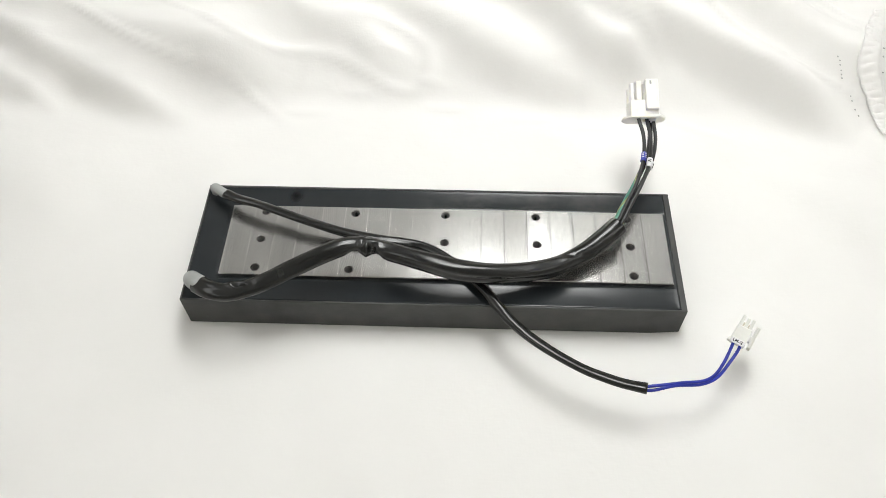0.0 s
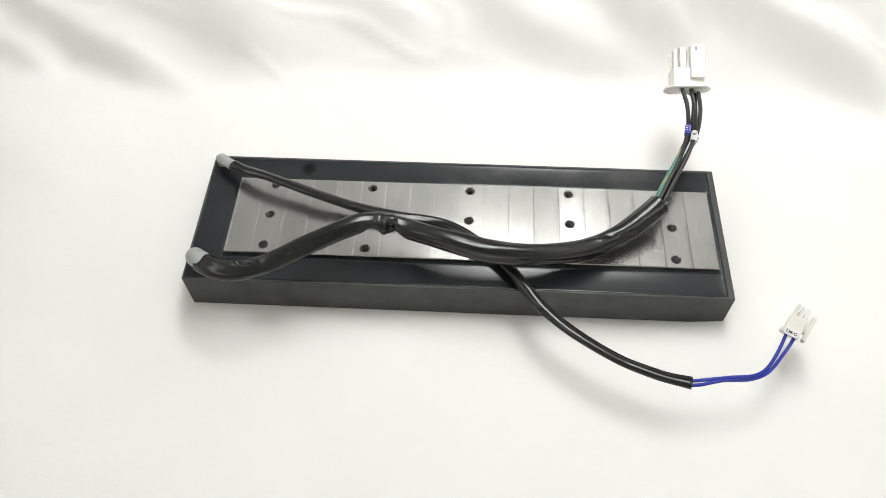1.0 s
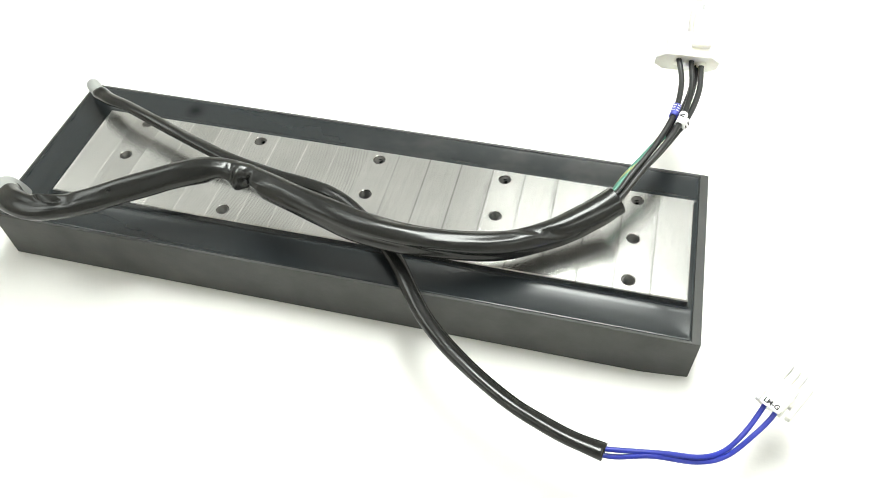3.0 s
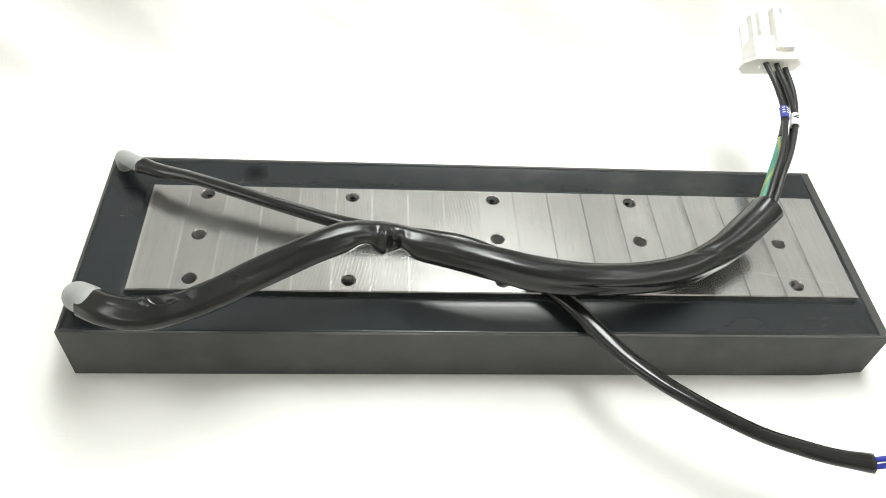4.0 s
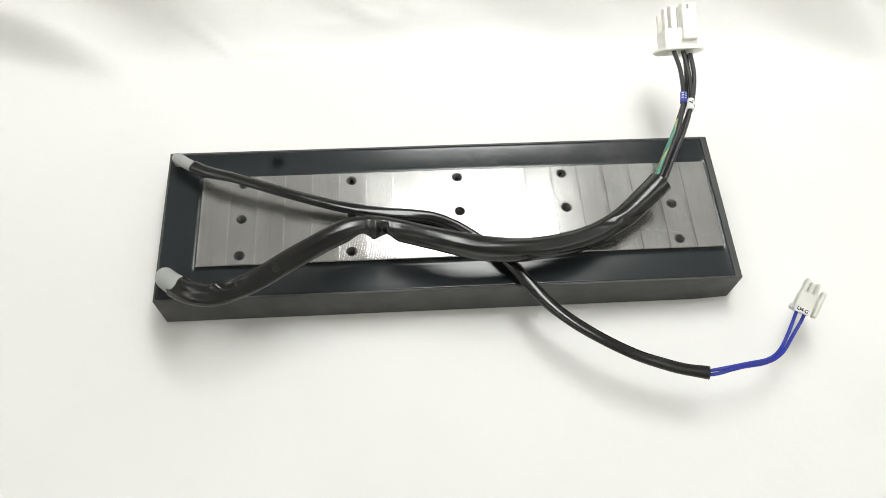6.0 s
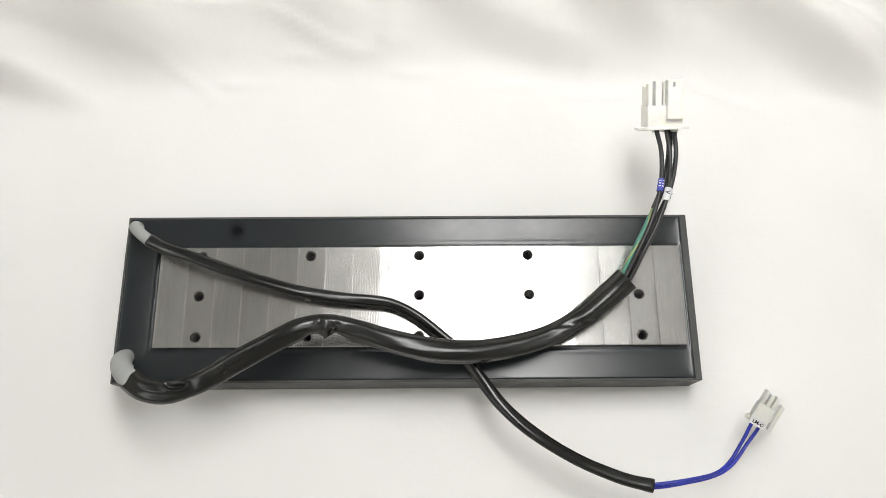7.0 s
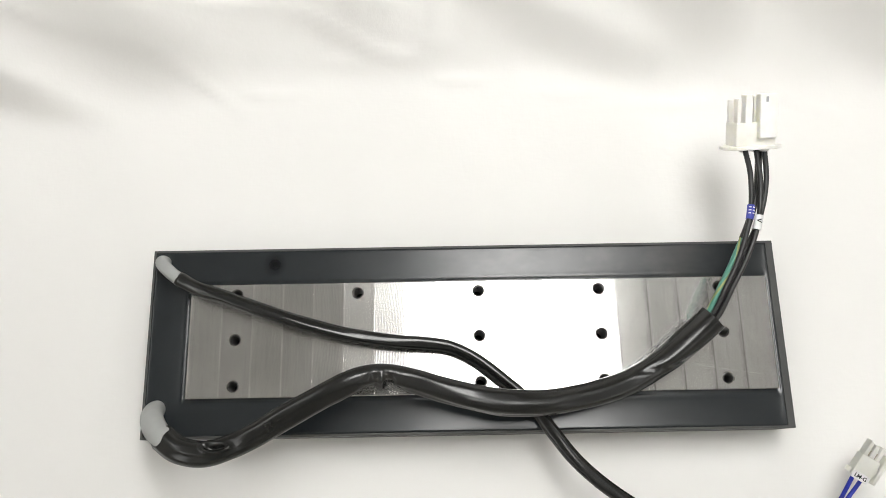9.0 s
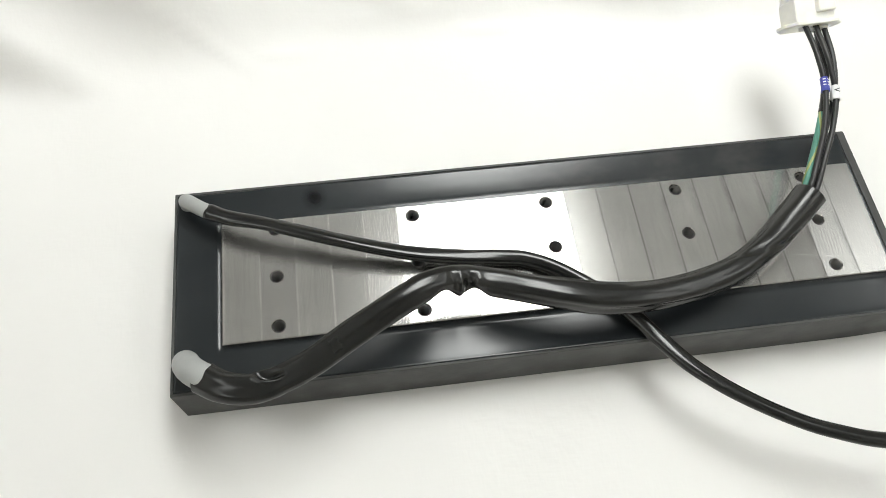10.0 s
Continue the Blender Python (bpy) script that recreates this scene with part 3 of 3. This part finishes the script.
def thick_sleeve(s, a):
    """Shrink sleeve: flattened, soft lengthwise ridges, a folded kink, a torn fold near its start."""
    r = 0.0040 + 0.0006 * ease((s - 0.40) / 0.2) - 0.0002 * bump_at(s, 0.2, 0.1) + 0.0002 * ease(1 - s / 0.04)
    # the kink: two hollows under it, a tooth between, a pocket with a lip
    r -= 0.0021 * dent(s, a, 0.368, 0.017, -0.7, 1.5) + 0.0021 * dent(s, a, 0.421, 0.014, -0.7, 1.5)
    r += 0.0007 * dent(s, a, 0.395, 0.009, -0.6)
    r -= 0.0022 * dent(s, a, 0.408, 0.008, 0.55, 3) - 0.0007 * dent(s, a, 0.393, 0.007, 0.9)
    r -= 0.0006 * dent(s, a, 0.380, 0.006, 1.2, 3) - 0.0003 * dent(s, a, 0.420, 0.007, 1.2, 3) + 0.0003 * dent(s, a, 0.384, 0.005, 0.7, 4) - 0.0002 * dent(s, a, 0.379, 0.004, 1.0, 4)
    r += noise.noise(Vector((s * 110, math.cos(a) * 1.3, math.sin(a) * 1.3))) * 0.00012 * bump_at(s, 0.395, 0.028)
    # fine crumples and lengthwise pleats
    pleat = noise.noise(Vector((s * 9 + 3, math.cos(a) * 2.6, math.sin(a) * 2.6)))
    r += 0.00022 * pleat + noise.noise(Vector((s * 45, math.cos(a) * 2.0, math.sin(a) * 2.0))) * 0.00004
    # the torn fold
    turn = (a + math.pi) % (2 * math.pi) - math.pi
    along, across = (s - NICK - 0.004) / 0.017, (turn - 1.95 + 14.0 * (s - NICK)) / 0.34
    ring = math.hypot(along, across)
    r -= 0.0019 * math.exp(-(ring**3)) - 0.0004 * bump_at(ring, 1.35, 0.35) * (1.0 + 0.5 * math.tanh(-2 * along))
    r -= 0.0006 * dent(s, a, NICK + 0.03, 0.014, 1.6, 2)
    # ridges along it
    late = 0.45 + 0.55 * ease((s - 0.42) / 0.1)
    tail = 1 - ease((s - 0.82) / 0.08)
    r += 0.00028 * math.cos(2 * a + 4 * s) + 0.00026 * math.cos(3 * a - 6 * s + 1) * late
    r -= 0.0006 * bump_at((a - 4.6 + 2.0 * s) % (2 * math.pi) - math.pi, 0, 0.40) * late * (0.35 + 0.65 * tail)
    r -= 0.0004 * bump_at((a - 3.6 - 1.2 * s) % (2 * math.pi) - math.pi, 0, 0.30) * ease((s - 0.66) / 0.08) * tail
    fold = s - 0.875 + 0.045 * (turn - 1.2)
    r -= bump_at(turn, 1.2, 0.8) * (0.0006 * bump_at(fold, 0.0, 0.016) - 0.0002 * bump_at(fold, -0.020, 0.010))
    r += noise.noise(Vector((s * 11, math.cos(a), math.sin(a)))) * 0.00025
    wide = ease((s - 0.86) / 0.1)
    return (r * (1.04 + 0.09 * wide), r * (0.95 + 0.02 * wide))


def line_mm(points, steps):
    return spline([tuple(c * MM for c in p) for p in points], steps)


power = part("power_cable", sweep(bmesh.new(), line_mm(JACKET_1, 40), lambda s, a: 0.0032 + 0.0009 * ease(s / 0.5) - 0.0012 * ease((s - 0.78) / 0.08), 24), JACKET, coil, "thick cable with pale grey jacket")
part("sleeve", sweep(bmesh.new(), line_mm(SLEEVE_1, 640), thick_sleeve, 60, hollow=0.006), SLEEVE, power, "wrinkled black shrink sleeve")
WIRES = [
    # through these places, in mm, from inside the sleeve to the connector
    [(78, -1.2, 34.6), (82.2, 4.6, 36.2), (86.0, 12.1, 38.6), (91.9, 24, 40.9), (96.6, 38.5, 42.6), (97.8, 52.3, 44.1), (95.9, 61.5, 46.8), (95.4, 66, 48.6)],
    [(79, -1.8, 34.2), (83.8, 3.6, 36.4), (88.5, 12.6, 39.2), (94.3, 23.4, 41.4), (98.9, 35.3, 43.0), (101.2, 50.1, 43.8), (100.2, 61.5, 46.0), (99.9, 66, 47.6)],
    [(78.5, -1.5, 32.9), (83.5, 4.2, 34.4), (88.2, 14.4, 36.2), (94.7, 25.9, 37.8), (100.9, 38.4, 40.7), (103.9, 51.1, 42.6), (103.7, 61.9, 44.9), (103.5, 66, 46.8)],
]
for w in WIRES:
    part("wire", sweep(bmesh.new(), line_mm(w, 70), lambda s, a: 0.00094, 12), BLACK_WIRE, power, "black insulated wire")
GREEN = [(77.5, -0.8, 33.8), (80.8, 5.0, 35.0), (84.8, 12.9, 37.4), (91.0, 24.4, 38.7), (97.4, 37.6, 39.8), (101.0, 49, 40.8), (102.6, 62, 42.4), (102.6, 66, 44)]
green_line = line_mm(GREEN, 90)
part("earth_wire", sweep(bmesh.new(), green_line, lambda s, a: 0.0011, 12), GREEN_WIRE, power, "green earth wire with yellow stripe")
part("sleeve", sweep(bmesh.new(), [p.copy() for p in green_line[44:]], lambda s, a: 0.00125, 12), BLACK_WIRE, power, "thin black shrink over the earth wire")
bm, rows = bmesh.new(), []
for i, (p, (t, side, up)) in enumerate(zip(green_line[:46], stances(green_line[:46]))):
    mid = math.pi * 0.6 + 1.1 * math.sin(i * 0.16)
    rows.append([bm.verts.new(p + (side * math.cos(mid + d) + up * math.sin(mid + d)) * 0.00114) for d in (-0.36, -0.18, 0, 0.18, 0.36)])
for a, b in zip(rows, rows[1:]):
    for k in range(4):
        bm.faces.new((a[k], a[k + 1], b[k + 1], b[k]))
part("stripe", bm, YELLOW, power, "yellow stripe of the earth wire")


def collar(name, line, s0, s1, r, mat, label, parent):
    """A short printed tube slipped over a wire. Returns it with the pose of its middle."""
    n = len(line) - 1
    piece = [p.copy() for p in line[round(s0 * n) : round(s1 * n) + 1]]
    ob = part(name, sweep(bmesh.new(), piece, lambda s, a: r, 16, hollow=0.0004), mat, parent, label)
    k = len(piece) // 2
    t, side, up = stances(piece)[k]
    return ob, piece[k], t, side, up


def mark(parent, place, right, above, out, w, h, mat, name="print_bar"):
    """A small printed bar, 0.1 mm proud."""
    m = Matrix((right, above, out)).transposed().to_4x4()
    m.translation = place
    return part(name, box(bmesh.new(), (-w / 2, -h / 2, 0), (w / 2, h / 2, 0.0001), m), mat, parent, smooth=False)


def letters(text, size, place, right, above, out, mat, parent):
    cu = bpy.data.curves.new("lettering", "FONT")
    cu.body, cu.size, cu.extrude, cu.align_x, cu.align_y = text, size, 0.00004, "CENTER", "CENTER"
    cu.resolution_u, cu.offset = 3, size * 0.025
    src = bpy.data.objects.new("lettering", cu)
    me = bpy.data.meshes.new_from_object(src)
    bpy.data.objects.remove(src)
    m = Matrix((right, above, out)).transposed().to_4x4()
    m.translation = place
    me.transform(m)
    me.materials.clear()
    me.materials.append(mat)
    ob = new("lettering", me)
    ob.parent = parent
    return ob


lines = [line_mm(w, 70) for w in WIRES]
S_WHITE, S_BLUE = 0.581, 0.622
tag, p, t, side, up = collar("wire_tag", lines[1], S_WHITE - 0.034, S_WHITE + 0.034, 0.0014, TAG_WHITE, "white printed wire marker", coil)
out = (up * 0.9 - side * 0.2).normalized()
out = (out - t * t.dot(out)).normalized()
letters("V", 0.0024, p + out * 0.00142, -t, out.cross(-t), out, INK, tag)
tag, p, t, side, up = collar("wire_tag", lines[2], S_WHITE - 0.030, S_WHITE + 0.034, 0.0013, TAG_WHITE, "white wire marker with black bars", coil)
for k in range(2):
    o = (side * 0.95 + up * 0.3).normalized()
    o = (o - t * t.dot(o)).normalized()
    mark(tag, p + o * 0.00131 + t * ((k - 0.5) * 0.0016), o.cross(t), t, o, 0.0014, 0.0006, INK)
tag, p, t, side, up = collar("wire_tag", lines[0], S_BLUE - 0.032, S_BLUE + 0.032, 0.00135, TAG_BLUE, "blue wire marker with white bars", coil)
for k in range(3):
    for turn in (-0.5, 0.5):
        o = (up * math.cos(turn) + side * math.sin(turn)).normalized()
        mark(tag, p + o * 0.00134 + t * ((k - 1) * 0.0011), o.cross(t), t, o, 0.0009, 0.0004, TAG_WHITE)

# ---- power connector: axis +y in its own space, width x ----
plug = part("power_connector", bmesh.new(), NYLON, coil, "white nylon panel connector with flange")
plug.matrix_basis = pose(0.0989, 0.0630, 0.0442, 28, 0, 2.5)


def make_plug():
    bm = bmesh.new()
    # flange: thin plate with cut corners
    out = [(-10.6, -2.4), (-7.4, -6.0), (7.4, -6.0), (10.6, -2.4), (10.6, 2.4), (7.4, 6.0), (-7.4, 6.0), (-10.6, 2.4)]
    a = [bm.verts.new((x * MM, 0.0, z * MM)) for x, z in out]
    b = [bm.verts.new((x * MM, 1.3 * MM, z * MM)) for x, z in out]
    bm.faces.new(a)
    bm.faces.new(b[::-1])
    for k in range(8):
        bm.faces.new((a[k], b[k], b[(k + 1) % 8], a[(k + 1) % 8]))
    bmesh.ops.bevel(bm, geom=list(bm.edges), offset=0.0003, segments=2, profile=0.5, affect="EDGES")
    part("flange", bm, NYLON, plug, smooth=False)
    bm = bmesh.new()
    box(bm, (-0.0072, 0.001, -0.0052), (0.0072, 0.0096, 0.0048), None, 0.0005)
    box(bm, (-0.0004, 0.0092, -0.0052), (0.0071, 0.0188, 0.0030), None, 0.0005)
    part("housing", bm, NYLON, plug, smooth=False)
    part("latch", box(bmesh.new(), (0.0002, 0.0040, 0.0028), (0.0066, 0.0196, 0.0070), None, 0.0005), NYLON, plug, smooth=False)
    for x0, x1, y1, z0, z1 in ((-0.0069, -0.0054, 0.0182, 0.001, 0.0046), (-0.0040, -0.0014, 0.0194, 0.0, 0.0046), (-0.0070, -0.0040, 0.0176, -0.0048, -0.0036)):
        part("prong", box(bmesh.new(), (x0, 0.0095, z0), (x1, y1, z1), None, 0.0003), NYLON, plug, smooth=False)
    # shade of the latch's recess, laid on as a thin grey strip
    part("slot", box(bmesh.new(), (0.0022, 0.0168, 0.0068), (0.0031, 0.0186, 0.00706)), JACKET, plug, "thin grey strip in place of the shade in the slot", smooth=False)
    for x, z in ((-0.0028, 0.001), (0.0011, 0.0005), (0.0047, 0.001), (0.0027, -0.0025)):
        bm = bmesh.new()
        bmesh.ops.create_cone(bm, cap_ends=True, segments=16, radius1=0.0016, radius2=0.0015, depth=0.0016, matrix=Matrix.Translation((x, -0.0003, z)) @ pose(0, 0, 0, 90, 0, 0))
        part("wire_seat", bm, NYLON, plug)


make_plug()

# ---- sensor cable ----
THIN = [(-118, 30.4, 16), (-118.3, 30, 22.5), (-116.6, 27.6, 26.6), (-111, 22.8, 28.8), (-102.2, 17.9, 30.2), (-91.8, 14.3, 30.8), (-81.7, 10.6, 30.6), (-71.8, 7.1, 30), (-61.9, 4.1, 29), (-52.1, 1.4, 28), (-41.9, -0.7, 27), (-30, -2.4, 26), (-20, -3.2, 25.2), (-11, -4.6, 24.6), (-1.5, -9.4, 24.6), (8.8, -17.6, 24.4), (14.7, -22.7, 24.2), (20, -28.3, 23.6), (24.5, -34.5, 23.2), (31.5, -43.7, 23.2), (39.5, -51.5, 23.2), (47.5, -57.5, 22.9), (55.7, -62.6, 22.4), (64, -66.9, 21.8), (71.8, -70.2, 22.0), (79.5, -73.0, 22.3), (89.1, -75.3, 22.8)]


def thin_sleeve(s, a):
    """A sleeve shrunk over two wires lying side by side."""
    turn = 0.5 * math.sin(s * 9)
    r = 0.00215 + 0.00042 * math.cos(2 * (a - turn)) + noise.noise(Vector((s * 16, math.cos(a), math.sin(a)))) * (0.00012 + 0.00030 * ease((0.14 - s) / 0.08))
    return r + 0.0002 * ease((s - 0.97) / 0.03) + 0.0004 * ease((0.02 - s) / 0.02)


sensor = part("sensor_cable", sweep(bmesh.new(), line_mm([*THIN[:3], (-112.0, 23.4, 28.4), (-107.0, 20.2, 29.4)], 30), lambda s, a: 0.00238 - 0.0010 * ease((s - 0.86) / 0.10), 20), JACKET, coil, "thin cable with pale grey jacket")
part("sleeve", sweep(bmesh.new(), line_mm([(-109.6, 21.8, 29.0), *THIN[4:]], 220), thin_sleeve, 20, hollow=0.003), SLIM_SLEEVE, sensor, "slim black shrink sleeve over two wires")
BLUE = [
    [(86, -74.6, 23.2), (91, -74.6, 23.9), (103.8, -72.9, 24.4), (113.6, -70.7, 22.2), (120.0, -66.5, 20.3), (125.1, -60.0, 20.0), (129.0, -53.2, 21.8), (130.6, -49.6, 23.4)],
    [(86, -75.8, 22.2), (92, -75.7, 22.4), (101.1, -74.2, 24.2), (112.6, -71.9, 21.3), (120.5, -67.9, 20.2), (127.9, -59.6, 19.8), (131.9, -54.4, 21.3), (133.5, -51.0, 22.8)],
]
for w in BLUE:
    part("wire", sweep(bmesh.new(), line_mm(w, 70), lambda s, a: 0.00071, 12), BLUE_WIRE, sensor, "bright blue insulated wire")

# ---- sensor connector: axis +y in its own space, width x ----
AXIS = Vector((7.0, 11.0, 4.0)).normalized()
SIDE = AXIS.cross(Vector((0, 0, 1))).normalized()
UP = SIDE.cross(AXIS).normalized()
small = part("sensor_connector", bmesh.new(), CLEAR_NYLON, coil, "small translucent two-way nylon connector")
m = Matrix((SIDE, AXIS, UP)).transposed().to_4x4()
m.translation = Vector((0.1308, -0.0525, 0.0221))
small.matrix_basis = m


def make_small_plug():
    bm = bmesh.new()
    box(bm, (-0.0033, 0.0004, -0.0027), (0.0035, 0.0086, 0.0025), None, 0.0004)
    box(bm, (-0.0044, 0.0004, -0.0016), (-0.0031, 0.0024, 0.0008), None, 0.0003)
    part("housing", bm, CLEAR_NYLON, small, smooth=False)
    for x0, x1, y1 in ((-0.0029, -0.0015, 0.0140), (-0.0008, 0.0008, 0.0132), (0.0014, 0.0028, 0.0136)):
        part("tower", box(bmesh.new(), (x0, 0.0082, -0.0024), (x1, y1, 0.0021), None, 0.0003), CLEAR_NYLON, small, smooth=False)
    bm = bmesh.new()
    box(bm, (0.0044, 0.0006, -0.0018), (0.0060, 0.0116, 0.0018), None, 0.0004)
    box(bm, (0.0033, 0.0034, -0.0013), (0.0047, 0.0064, 0.0013), None, 0.0003)
    part("latch", bm, CLEAR_NYLON, small, smooth=False)
    for x in (-0.0012, 0.0011):
        part("contact", box(bmesh.new(), (x - 0.0004, 0.0078, 0.0003), (x + 0.0004, 0.0108, 0.0014), None, 0.0002), TIN, small, "tinned contact", smooth=False)
    part("label_band", box(bmesh.new(), (-0.0030, -0.0004, 0.0020), (0.0030, 0.0022, 0.0028), None, 0.0003), TAG_WHITE, small, "white printed label band", smooth=False)
    letters("LM-G", 0.0019, Vector((0, 0.0009, 0.00284)), Vector((1, 0, 0)), Vector((0, 1, 0)), Vector((0, 0, 1)), INK, small)


make_small_plug()
